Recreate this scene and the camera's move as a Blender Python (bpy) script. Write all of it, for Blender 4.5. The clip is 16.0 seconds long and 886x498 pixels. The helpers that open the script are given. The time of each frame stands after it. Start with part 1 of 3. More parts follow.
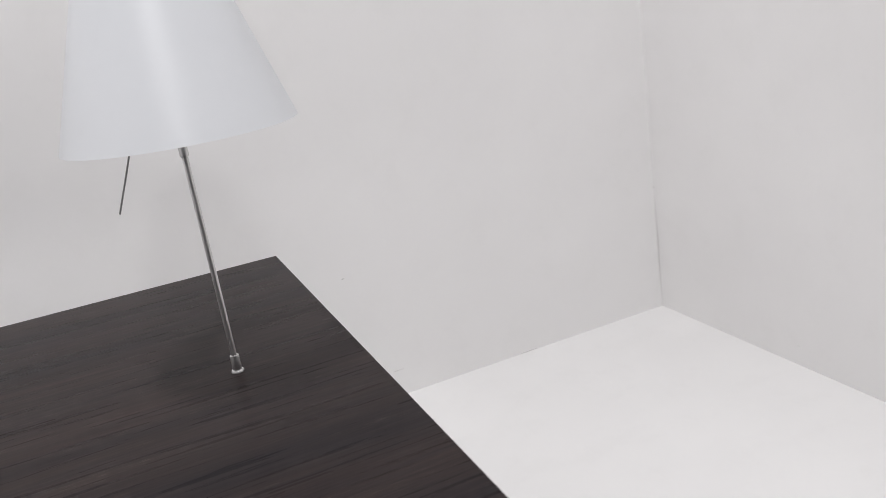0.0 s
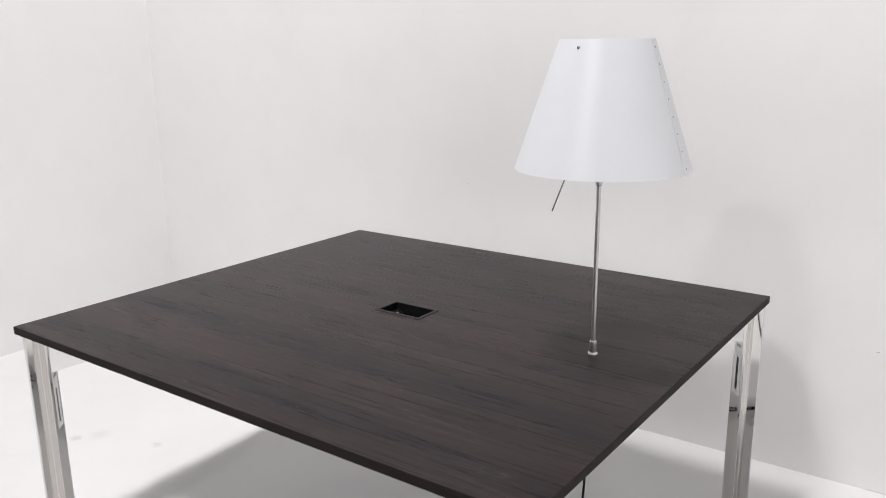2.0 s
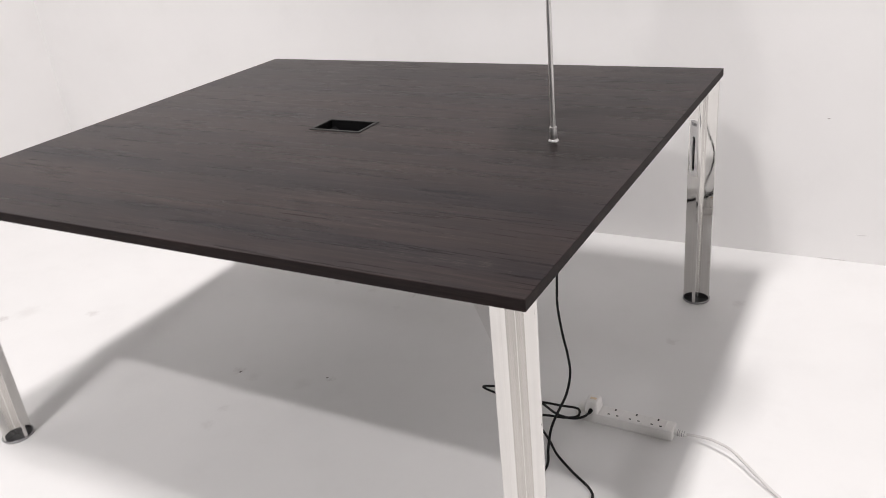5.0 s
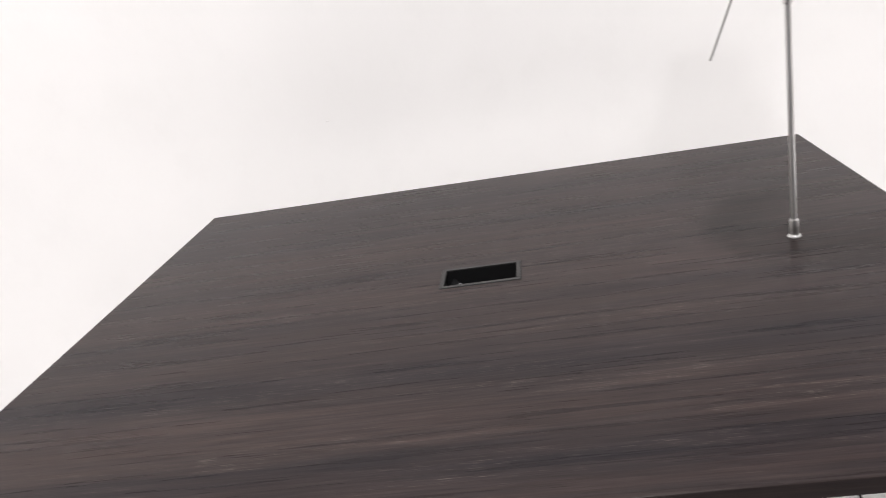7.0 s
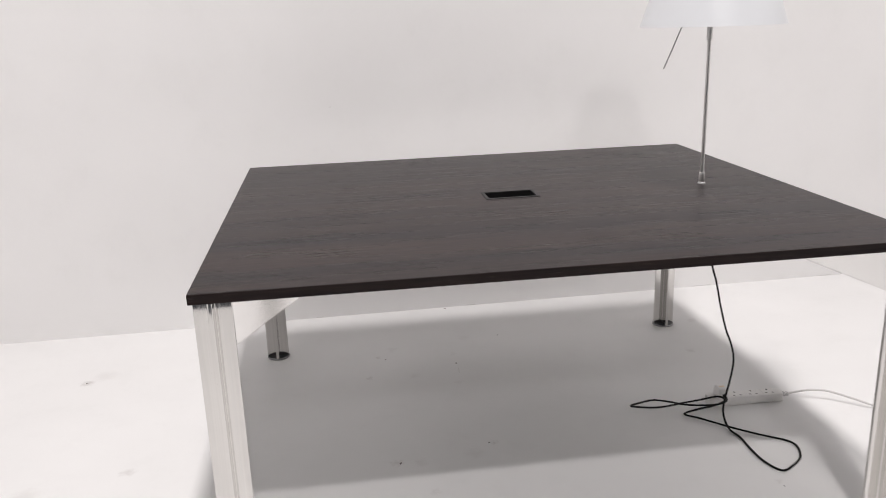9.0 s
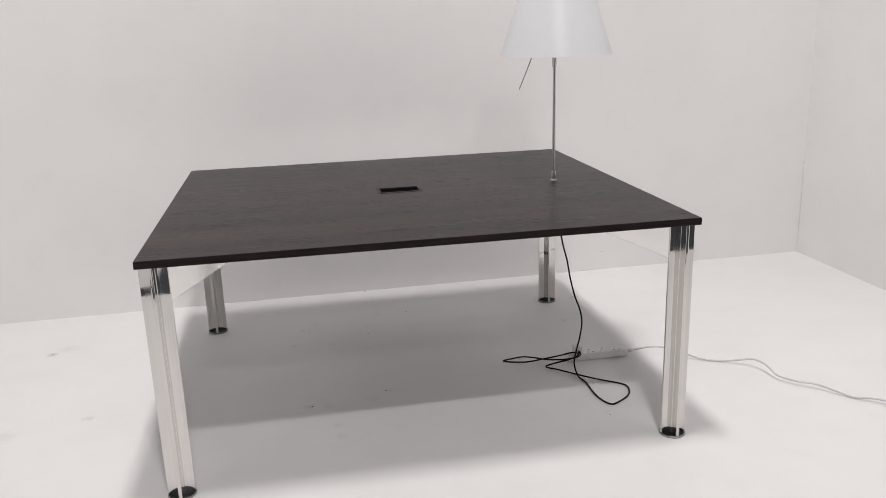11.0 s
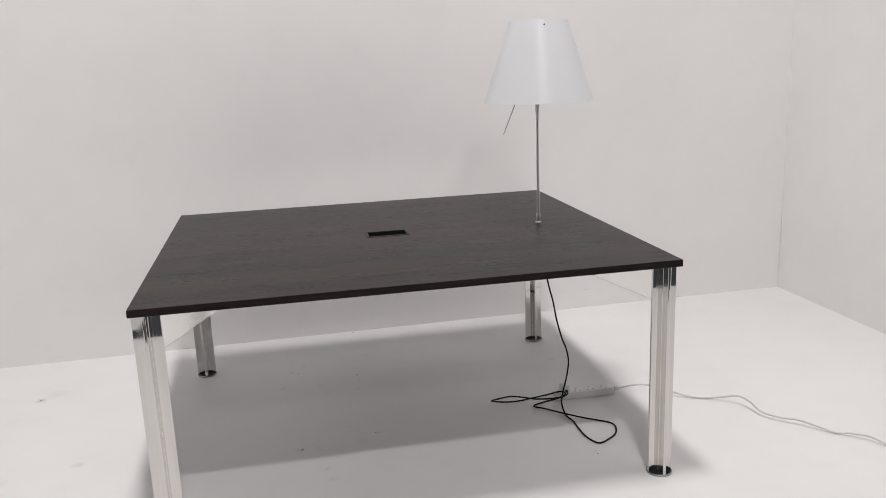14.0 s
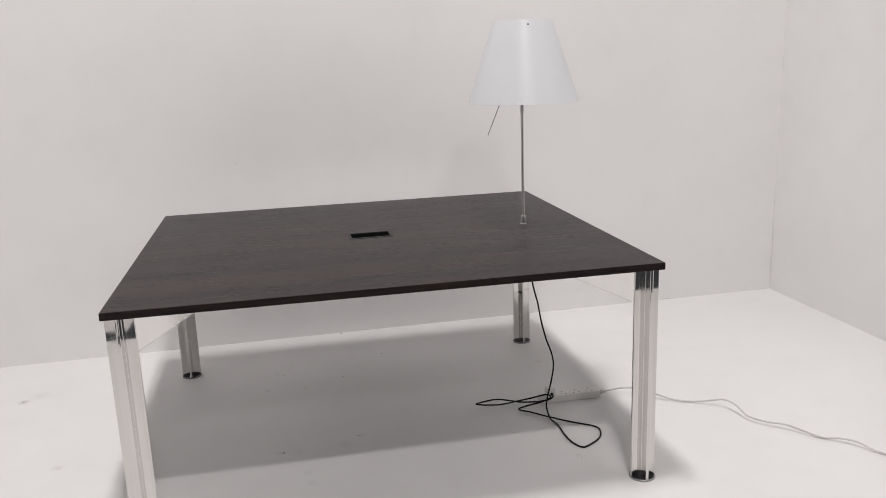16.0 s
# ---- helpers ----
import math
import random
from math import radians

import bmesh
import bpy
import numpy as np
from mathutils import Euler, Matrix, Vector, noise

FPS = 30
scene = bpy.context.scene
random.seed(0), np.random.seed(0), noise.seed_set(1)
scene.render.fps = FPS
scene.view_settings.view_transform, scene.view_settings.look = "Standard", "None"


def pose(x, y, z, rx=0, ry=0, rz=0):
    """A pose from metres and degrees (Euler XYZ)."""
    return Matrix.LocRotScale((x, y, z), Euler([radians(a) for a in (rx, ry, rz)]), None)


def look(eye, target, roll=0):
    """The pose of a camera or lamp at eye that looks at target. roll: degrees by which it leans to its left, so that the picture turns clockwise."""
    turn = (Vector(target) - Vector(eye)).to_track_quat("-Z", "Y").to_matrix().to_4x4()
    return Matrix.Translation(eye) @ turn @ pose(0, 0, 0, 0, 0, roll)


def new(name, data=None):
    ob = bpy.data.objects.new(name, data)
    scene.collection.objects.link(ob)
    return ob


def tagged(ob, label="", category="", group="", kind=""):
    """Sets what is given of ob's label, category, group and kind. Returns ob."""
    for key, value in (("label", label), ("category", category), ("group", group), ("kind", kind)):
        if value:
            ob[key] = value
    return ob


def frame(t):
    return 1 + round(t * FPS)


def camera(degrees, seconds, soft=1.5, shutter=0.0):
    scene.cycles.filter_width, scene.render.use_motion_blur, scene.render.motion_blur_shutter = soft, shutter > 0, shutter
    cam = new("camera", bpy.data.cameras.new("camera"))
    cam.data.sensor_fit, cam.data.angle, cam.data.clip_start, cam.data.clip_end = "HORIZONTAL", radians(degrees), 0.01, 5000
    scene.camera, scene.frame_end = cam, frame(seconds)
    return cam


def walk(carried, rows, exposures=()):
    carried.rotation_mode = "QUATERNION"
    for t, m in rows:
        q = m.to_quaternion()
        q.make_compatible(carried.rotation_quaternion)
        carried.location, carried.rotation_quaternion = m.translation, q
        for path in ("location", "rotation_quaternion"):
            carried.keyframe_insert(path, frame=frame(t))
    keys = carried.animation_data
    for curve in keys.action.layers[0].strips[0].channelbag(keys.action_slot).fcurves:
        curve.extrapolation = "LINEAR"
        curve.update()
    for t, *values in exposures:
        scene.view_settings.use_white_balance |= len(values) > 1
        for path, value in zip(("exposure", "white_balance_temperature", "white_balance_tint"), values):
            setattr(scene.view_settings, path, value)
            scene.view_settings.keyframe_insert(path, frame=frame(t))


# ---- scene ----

# the camera and its walk
cam = camera(57.1, 16.0, soft=0.8, shutter=0.25)
PATH = [
    (0, (0.465, -1.512, 1.357), (1.151, 0.272, 0.767), -9.0),
    (0.3, (0.698, -1.444, 1.371), (1.134, 0.412, 0.766), -9.1),
    (0.5, (0.842, -1.388, 1.382), (1.133, 0.5, 0.791), -9.3),
    (0.8, (1.049, -1.358, 1.399), (0.941, 0.565, 0.862), -7.9),
    (1, (1.141, -1.356, 1.388), (0.646, 0.522, 0.911), -5.7),
    (1.2, (1.208, -1.394, 1.417), (0.396, 0.374, 0.957), -3.3),
    (1.5, (1.272, -1.497, 1.457), (0.205, 0.124, 0.974), -1.2),
    (2, (1.396, -1.758, 1.482), (0.258, -0.188, 0.992), -0.6),
    (2.5, (1.463, -1.909, 1.442), (0.337, -0.342, 0.914), -0.9),
    (3, (1.508, -1.964, 1.384), (0.409, -0.438, 0.702), -1.8),
    (3.2, (1.52, -1.982, 1.366), (0.422, -0.478, 0.636), -2.1),
    (5.3, (1.175, -1.633, 1.316), (0.319, -0.027, 0.486), -7.8),
    (5.5, (1.104, -1.601, 1.323), (0.322, 0.06, 0.529), -9.3),
    (6, (0.811, -1.567, 1.334), (0.258, 0.217, 0.62), -10.8),
    (6.5, (0.495, -1.523, 1.322), (0.214, 0.343, 0.659), -11.3),
    (7, (0.145, -1.491, 1.321), (-0.124, 0.378, 0.663), -10.3),
    (7.5, (-0.099, -1.65, 1.33), (-0.316, 0.239, 0.711), -9.2),
    (7.7, (-0.207, -1.776, 1.339), (-0.385, 0.116, 0.717), -8.4),
    (8, (-0.352, -1.906, 1.326), (-0.506, -0.013, 0.699), -8.0),
    (8.1, (-0.385, -1.942, 1.315), (-0.54, -0.048, 0.69), -8.0),
    (8.5, (-0.48, -2.051, 1.258), (-0.423, -0.141, 0.665), -7.2),
    (9, (-0.507, -2.313, 1.254), (-0.261, -0.407, 0.699), -2.0),
    (9.5, (-0.448, -2.604, 1.267), (-0.186, -0.699, 0.718), -1.5),
    (10, (-0.359, -2.809, 1.293), (-0.097, -0.904, 0.745), -1.7),
    (10.2, (-0.341, -2.853, 1.301), (-0.062, -0.95, 0.753), -1.9),
    (12.3, (-0.425, -2.974, 1.382), (-0.051, -1.069, 0.903), -1.5),
    (12.5, (-0.419, -2.985, 1.387), (-0.065, -1.071, 0.927), -1.4),
    (13, (-0.399, -2.994, 1.387), (-0.073, -1.072, 0.942), -1.4),
    (13.5, (-0.391, -2.985, 1.37), (-0.026, -1.073, 0.912), -2.0),
    (14, (-0.381, -2.975, 1.376), (-0.003, -1.066, 0.914), -2.2),
    (14.5, (-0.356, -2.96, 1.372), (0.019, -1.051, 0.909), -2.2),
    (15, (-0.346, -2.965, 1.376), (0.031, -1.056, 0.914), -2.2),
    (15.5, (-0.326, -2.964, 1.374), (0.049, -1.055, 0.91), -2.2),
    (16, (-0.309, -2.96, 1.377), (0.065, -1.051, 0.913), -2.1),
]
EXPOSURES = [(0.0, 0.12, 6330, 8.5), (1.0, 0.13, 6300, 8.5), (1.5, 0.36, 6290, 10), (2.0, 0.39, 6370, 9), (2.5, 0.31, 6450, 10), (3.0, 0.23, 6520, 10), (5.5, 0.48, 6540, 10), (6.0, 0.45, 6520, 10), (6.5, 0.57, 6500, 9), (7.0, 0.79, 6500, 9), (7.5, 0.79, 6330, 8), (8.0, 0.53, 6380, 7), (8.5, 0.45, 6520, 9), (9.0, 0.35, 6540, 10), (10.0, 0.2, 6550, 10), (12.5, 0.04, 6550, 10), (16.0, 0.06, 6550, 10)]
walk(cam, [(t, look(eye, target, roll)) for t, eye, target, roll in PATH], EXPOSURES)

# ---- light: the studio's own lamps, high over the set and in front of it ----
world = bpy.data.worlds.new("studio_air")
scene.world = world
world.use_nodes = True
world.node_tree.nodes["Background"].inputs["Color"].default_value = (0.9, 0.95, 1.0, 1)
world.node_tree.nodes["Background"].inputs["Strength"].default_value = 0.02


def area_lamp(name, eye, target, width, depth, watts, colour):
    data = bpy.data.lights.new(name, "AREA")
    data.shape, data.size, data.size_y, data.energy, data.color = "RECTANGLE", width, depth, watts, colour
    ob = new(name, data)
    ob.matrix_world = look(eye, target)
    return ob


LAMP_Z, TINT = 5.5, (1.0, 0.962, 0.96)
for k in range(4):
    lamp_x = -0.03 + 0.105 * (k - 1.5)
    area_lamp("tube_over_table", (lamp_x, -0.77, LAMP_Z), (lamp_x, -0.769, 0.0), 0.035, 0.8, 35, TINT)
area_lamp("ceiling_lamp_middle", (0.0, -3.75, LAMP_Z), (0.0, -2.5, 0.0), 0.36, 0.19, 100, TINT)
area_lamp("ceiling_lamp_front", (0.05, -7.2, LAMP_Z), (0.1, -3.0, 0.6), 0.4, 0.4, 60, (1.0, 0.97, 0.975))


# ---- materials ----
def material(name):
    m = bpy.data.materials.new(name)
    m.use_nodes = True
    return m, m.node_tree, m.node_tree.nodes["Principled BSDF"]


def node(tree, kind, **inputs):
    n = tree.nodes.new(kind)
    for key, value in inputs.items():
        n.inputs[key.replace("_", " ")].default_value = value
    return n


def ramp(tree, source, stops):
    n = tree.nodes.new("ShaderNodeValToRGB")
    while len(n.color_ramp.elements) < len(stops):
        n.color_ramp.elements.new(0.5)
    for e, (at, c) in zip(n.color_ramp.elements, stops):
        e.position, e.color = at, (*c, 1) if len(c) == 3 else c
    tree.links.new(source, n.inputs["Fac"])
    return n.outputs["Color"]


def stretched(tree, sx, sy, sz):
    co = tree.nodes.new("ShaderNodeTexCoord")
    mp = tree.nodes.new("ShaderNodeMapping")
    mp.inputs["Scale"].default_value = (sx, sy, sz)
    tree.links.new(co.outputs["Object"], mp.inputs["Vector"])
    return mp.outputs["Vector"]


def noise_on(tree, vector, scale, detail=4.0, rough=0.55):
    n = node(tree, "ShaderNodeTexNoise", Scale=scale, Detail=detail, Roughness=rough)
    tree.links.new(vector, n.inputs["Vector"])
    return n.outputs["Fac"]


def mixed(tree, kind, fac, a, b):
    n = tree.nodes.new("ShaderNodeMix")
    n.data_type, n.blend_type = "RGBA", kind
    for key, value in ((0, fac), (6, a), (7, b)):
        if isinstance(value, bpy.types.NodeSocket):
            tree.links.new(value, n.inputs[key])
        else:
            n.inputs[key].default_value = value if key == 0 else (*value, 1)
    return n.outputs[2]


def bumped(tree, shader, height, strength, distance):
    b = node(tree, "ShaderNodeBump", Strength=strength, Distance=distance)
    tree.links.new(height, b.inputs["Height"])
    tree.links.new(b.outputs["Normal"], shader.inputs["Normal"])


def white_paint(name, low, high, rough, bump, wear=0.99, stains=()):
    m, t, s = material(name)
    v = stretched(t, 1, 1, 1)
    cloud = noise_on(t, v, 0.9, 5.0, 0.6)
    fine = noise_on(t, v, 60.0, 3.0, 0.6)
    paint = ramp(t, cloud, [(0.3, low), (0.7, high)])
    worn = ramp(t, noise_on(t, v, 7.0, 6.0, 0.65), [(0.36, (wear, wear, wear - 0.001)), (0.46, (1, 1, 1)), (0.7, (1.004, 1.004, 1.004))])
    paint = mixed(t, "MULTIPLY", 1.0, paint, worn)
    if stains:
        # soft smudges of ground-in dirt: centre, radius and strength of each
        crumple = node(t, "ShaderNodeTexNoise", Scale=55.0, Detail=4.0)
        t.links.new(v, crumple.inputs["Vector"])
        moved = node(t, "ShaderNodeVectorMath")
        moved.operation, moved.inputs[1].default_value = "MULTIPLY_ADD", (0.05, 0.05, 0.0)
        t.links.new(crumple.outputs["Color"], moved.inputs[0])
        t.links.new(v, moved.inputs[2])
        dirt = None
        for x, y, radius, strength in stains:
            away = t.nodes.new("ShaderNodeVectorMath")
            away.operation, away.inputs[1].default_value = "DISTANCE", (x + 0.025, y + 0.025, 0.0)
            t.links.new(moved.outputs[0], away.inputs[0])
            soft = t.nodes.new("ShaderNodeMapRange")
            soft.interpolation_type = "SMOOTHSTEP"
            for key, value in ((1, 0.1 * radius), (2, radius), (3, strength), (4, 0.0)):
                soft.inputs[key].default_value = value
            t.links.new(away.outputs["Value"], soft.inputs[0])
            if dirt is None:
                dirt = soft.outputs[0]
            else:
                most = t.nodes.new("ShaderNodeMath")
                most.operation = "MAXIMUM"
                t.links.new(dirt, most.inputs[0])
                t.links.new(soft.outputs[0], most.inputs[1])
                dirt = most.outputs[0]
        paint = mixed(t, "MIX", dirt, paint, (0.36, 0.325, 0.31))
    t.links.new(paint, s.inputs["Base Color"])
    t.links.new(ramp(t, noise_on(t, v, 3.0), [(0.3, (rough - 0.06,) * 3), (0.7, (rough + 0.08,) * 3)]), s.inputs["Roughness"])
    bumped(t, s, fine, bump, 0.002)
    return m


WALL = white_paint("wall_paint", (0.762, 0.752, 0.748), (0.808, 0.799, 0.794), 0.62, 0.12)
STAINS = ((-1.46, 0.57, 0.035, 0.50), (-1.41, 0.62, 0.060, 0.12), (-0.40, 0.57, 0.016, 0.30), (-0.34, 0.64, 0.030, 0.12), (-0.44, 0.39, 0.018, 0.28), (-0.28, 0.38, 0.026, 0.12), (-0.11, 0.55, 0.020, 0.12),
          (-0.05, 0.70, 0.030, 0.10), (-0.09, -0.14, 0.016, 0.30), (-0.39, -0.20, 0.022, 0.25), (-0.32, -0.21, 0.030, 0.12), (-0.30, -0.37, 0.020, 0.16), (-0.29, -0.45, 0.030, 0.13), (-1.17, -0.10, 0.030, 0.28),
          (-1.43, -0.18, 0.060, 0.16), (-1.48, -0.25, 0.030, 0.35), (-0.16, -0.19, 0.040, 0.10), (0.77, 0.39, 0.022, 0.22), (0.91, 0.68, 0.030, 0.20), (0.63, -0.50, 0.020, 0.16), (-0.13, 0.30, 0.020, 0.10))
FLOOR = white_paint("floor_paint", (0.715, 0.708, 0.703), (0.765, 0.758, 0.753), 0.5, 0.1, 0.987, STAINS)
STUDIO = white_paint("studio_grey_paint", (0.13, 0.133, 0.137), (0.18, 0.184, 0.188), 0.7, 0.1)


def carpet():
    m, t, s = material("grey_floor_covering")
    v = stretched(t, 1, 1, 1)
    t.links.new(ramp(t, noise_on(t, v, 40.0), [(0.3, (0.03, 0.034, 0.04)), (0.7, (0.045, 0.05, 0.057))]), s.inputs["Base Color"])
    s.inputs["Roughness"].default_value = 0.85
    return m


def wenge(name, spec, dull, gain=1.0, figured=False):
    """Dark wood-grain laminate: grain along x, warm and blue-black figure, pale dashes in the pores."""
    m, t, s = material(name)
    g = gain
    warp = noise_on(t, stretched(t, 1.4, 16.0, 16.0), 1.3, 2.0)
    cloud = noise_on(t, stretched(t, 0.5, 5.0, 5.0), 1.0, 3.0)
    broad = noise_on(t, stretched(t, 0.62, 13.0, 13.0), 1.0, 5.0, 0.62)
    mid = noise_on(t, stretched(t, 2.6, 64.0, 64.0), 1.0, 4.0, 0.6)
    fine = noise_on(t, stretched(t, 11.0, 300.0, 300.0), 1.0, 4.0, 0.7)
    hair = noise_on(t, stretched(t, 26.0, 800.0, 800.0), 1.0, 1.0, 0.5)
    tone = ramp(t, broad, [(0.32, (0.0235 * g, 0.0212 * g, 0.0225 * g)), (0.42, (0.034 * g, 0.028 * g, 0.027 * g)), (0.48, (0.0275 * g, 0.024 * g, 0.0245 * g)), (0.54, (0.036 * g, 0.0296 * g, 0.0282 * g)), (0.6, (0.029 * g, 0.025 * g, 0.0252 * g)), (0.68, (0.042 * g, 0.034 * g, 0.032 * g))])
    tone = mixed(t, "MULTIPLY", 1.0, tone, ramp(t, cloud, [(0.35, (0.87, 0.85, 0.9)), (0.65, (1.14, 1.08, 1.08))]))
    pale = ramp(t, mixed(t, "MIX", 0.5, warp, mid), [(0.5, (0, 0, 0)), (0.62, (1, 1, 1))])
    if figured:
        # the figure of the sheet: blue-black and pale bands across the board, wavering along the grain
        co = t.nodes.new("ShaderNodeTexCoord")
        xyz = t.nodes.new("ShaderNodeSeparateXYZ")
        t.links.new(co.outputs["Object"], xyz.inputs[0])
        drift = node(t, "ShaderNodeMath")
        drift.operation = "MULTIPLY_ADD"
        t.links.new(noise_on(t, stretched(t, 1.1, 1.6, 1.0), 1.0, 3.0), drift.inputs[0])
        drift.inputs[1].default_value = 0.11
        t.links.new(xyz.outputs["Y"], drift.inputs[2])
        span = node(t, "ShaderNodeMapRange")
        for key, value in (("From Min", -0.73 + 0.055), ("From Max", 0.711 + 0.055)):
            span.inputs[key].default_value = value
        t.links.new(drift.outputs[0], span.inputs["Value"])
        dark, mild, even, warm = (0.7, 0.75, 0.83), (0.86, 0.88, 0.92), (1.0, 1.0, 1.0), (1.12, 1.08, 1.06)
        at = lambda y: (y + 0.73) / 1.441
        rows = ((-0.71, even), (-0.685, warm), (-0.655, mild), (-0.63, dark), (-0.595, even), (-0.52, warm), (-0.44, even), (-0.41, dark), (-0.37, dark), (-0.335, even), (-0.24, even), (-0.222, mild), (-0.2, even), (-0.155, mild),
                (-0.1, warm), (-0.02, warm), (0.06, mild), (0.12, even), (0.2, warm), (0.27, even), (0.315, dark), (0.36, mild), (0.42, warm), (0.48, warm), (0.54, mild), (0.62, even), (0.7, even))
        bands = ramp(t, span.outputs[0], [(at(y), c) for y, c in rows])
        share = ramp(t, noise_on(t, stretched(t, 0.9, 1.5, 1.0), 1.4, 3.0), [(0.3, (0.35,) * 3), (0.55, (1,) * 3)])
        tone = mixed(t, "MULTIPLY", share, tone, bands)
    streak = ramp(t, mid, [(0.32, (0.82, 0.81, 0.83)), (0.52, (1.03, 0.98, 0.96)), (0.7, (1.36, 1.25, 1.2))])
    base = mixed(t, "MULTIPLY", 1.0, tone, streak)
    pore = ramp(t, fine, [(0.3, (0.66, 0.66, 0.67)), (0.7, (1.34, 1.32, 1.3))])
    base = mixed(t, "MULTIPLY", 0.82, base, pore)
    lines = ramp(t, hair, [(0.6, (0, 0, 0)), (0.72, (1, 1, 1))])
    mask = mixed(t, "MULTIPLY", 1.0, lines, pale)
    base = mixed(t, "MIX", mask, base, (0.1, 0.082, 0.074))
    t.links.new(base, s.inputs["Base Color"])
    t.links.new(ramp(t, mid, [(0.3, (0.2 + dull,) * 3), (0.7, (0.27 + dull,) * 3)]), s.inputs["Roughness"])
    s.inputs["IOR"].default_value = spec
    if figured:
        # open pores shine less than the lacquer between them
        t.links.new(ramp(t, mixed(t, "MIX", 0.5, mid, fine), [(0.36, (0.38,) * 3), (0.52, (0.47,) * 3), (0.64, (0.54,) * 3)]), s.inputs["Specular IOR Level"])
        s.inputs["Anisotropic"].default_value = 0.3
        across = t.nodes.new("ShaderNodeTangent")
        across.direction_type, across.uv_map = "UV_MAP", "across_grain"
        t.links.new(across.outputs[0], s.inputs["Tangent"])
    bumped(t, s, fine, 0.05, 0.0004)
    return m


def metal(name, colour, rough, grain=0.0):
    m, t, s = material(name)
    s.inputs["Metallic"].default_value = 1.0
    v = stretched(t, 120, 120, 2.2) if grain else stretched(t, 9, 9, 9)
    f = noise_on(t, v, 1.0, 3.0)
    t.links.new(ramp(t, f, [(0.3, tuple((0.94 - 0.12 * grain) * c for c in colour)), (0.7, colour)]), s.inputs["Base Color"])
    t.links.new(ramp(t, f, [(0.3, (max(rough - 0.03, 0.02),) * 3), (0.7, (rough + 0.04,) * 3)]), s.inputs["Roughness"])
    return m


def plastic(name, colour, rough, spec=0.5):
    m, t, s = material(name)
    f = noise_on(t, stretched(t, 25, 25, 25), 1.0, 4.0)
    t.links.new(ramp(t, f, [(0.3, tuple(0.9 * c for c in colour)), (0.7, colour)]), s.inputs["Base Color"])
    s.inputs["Roughness"].default_value = rough
    s.inputs["Specular IOR Level"].default_value = spec
    return m


def shade_plastic():
    m, t, s = material("white_polycarbonate")
    f = noise_on(t, stretched(t, 6, 6, 6), 1.0, 4.0)
    t.links.new(ramp(t, f, [(0.3, (0.715, 0.728, 0.75)), (0.7, (0.745, 0.757, 0.78))]), s.inputs["Base Color"])
    s.inputs["Roughness"].default_value = 0.38
    back = node(t, "ShaderNodeBsdfTranslucent", Color=(0.78, 0.8, 0.84, 1))
    mix = node(t, "ShaderNodeMixShader", Fac=0.1)
    t.links.new(s.outputs[0], mix.inputs[1])
    t.links.new(back.outputs[0], mix.inputs[2])
    t.links.new(mix.outputs[0], t.nodes["Material Output"].inputs["Surface"])
    return m


CARPET, WENGE, EDGE = carpet(), wenge("dark_wenge_laminate", 1.165, 0.055, 0.8, True), wenge("dark_wenge_edging", 1.13, 0.3, 0.66)
DRAWN = metal("drawn_polished_aluminium", (0.74, 0.725, 0.705), 0.035, 0.35)
SATIN = metal("satin_aluminium", (0.78, 0.775, 0.77), 0.45)
CAST = metal("satin_cast_aluminium", (0.84, 0.83, 0.82), 0.1)
STEEL = metal("brushed_steel_tube", (0.72, 0.71, 0.7), 0.4, 1.0)
ROD = metal("dark_steel_rod", (0.34, 0.335, 0.33), 0.35)
STUD = metal("dark_steel_stud", (0.16, 0.16, 0.165), 0.35)
RIM = metal("grey_foot_rim", (0.36, 0.36, 0.365), 0.36)
DARK_METAL = metal("dark_foot_metal", (0.13, 0.132, 0.14), 0.32)
BLACK = plastic("black_plastic", (0.005, 0.005, 0.0055), 0.55, 0.2)
FRAME = plastic("charcoal_plastic", (0.02, 0.0195, 0.0195), 0.45, 0.25)
RUBBER = plastic("black_cable_sheath", (0.007, 0.007, 0.0075), 0.5, 0.2)
WHITE = plastic("white_plastic", (0.78, 0.765, 0.75), 0.35)
WIRE = plastic("white_cable_sheath", (0.62, 0.6, 0.59), 0.45)
CREAM = plastic("cream_label", (0.78, 0.62, 0.44), 0.6)
SHADE = shade_plastic()
BACKING = plastic("grey_backing_sheet", (0.09, 0.088, 0.086), 0.6)
PIN = metal("dull_contact_metal", (0.3, 0.3, 0.31), 0.4)
DIRT = plastic("grey_dirt", (0.2, 0.185, 0.18), 0.9)
MARKED = plastic("grey_scuff", (0.48, 0.465, 0.455), 0.85)
PALE = plastic("pale_filler", (0.72, 0.705, 0.695), 0.8)
FAINT = plastic("faint_scuff", (0.67, 0.655, 0.645), 0.8)


# ---- mesh helpers ----
def mesh_of(name, bm, mat, smooth=False):
    me = bpy.data.meshes.new(name)
    bmesh.ops.recalc_face_normals(bm, faces=bm.faces)
    bm.to_mesh(me)
    bm.free()
    me.materials.append(mat)
    if smooth:
        me.polygons.foreach_set("use_smooth", [True] * len(me.polygons))
        me.set_sharp_from_angle(angle=radians(35))
    return me


def thing(name, bm=None, mat=None, smooth=False, **tags):
    ob = new(name, mesh_of(name, bm, mat, smooth) if bm else None)
    return tagged(ob, **tags)


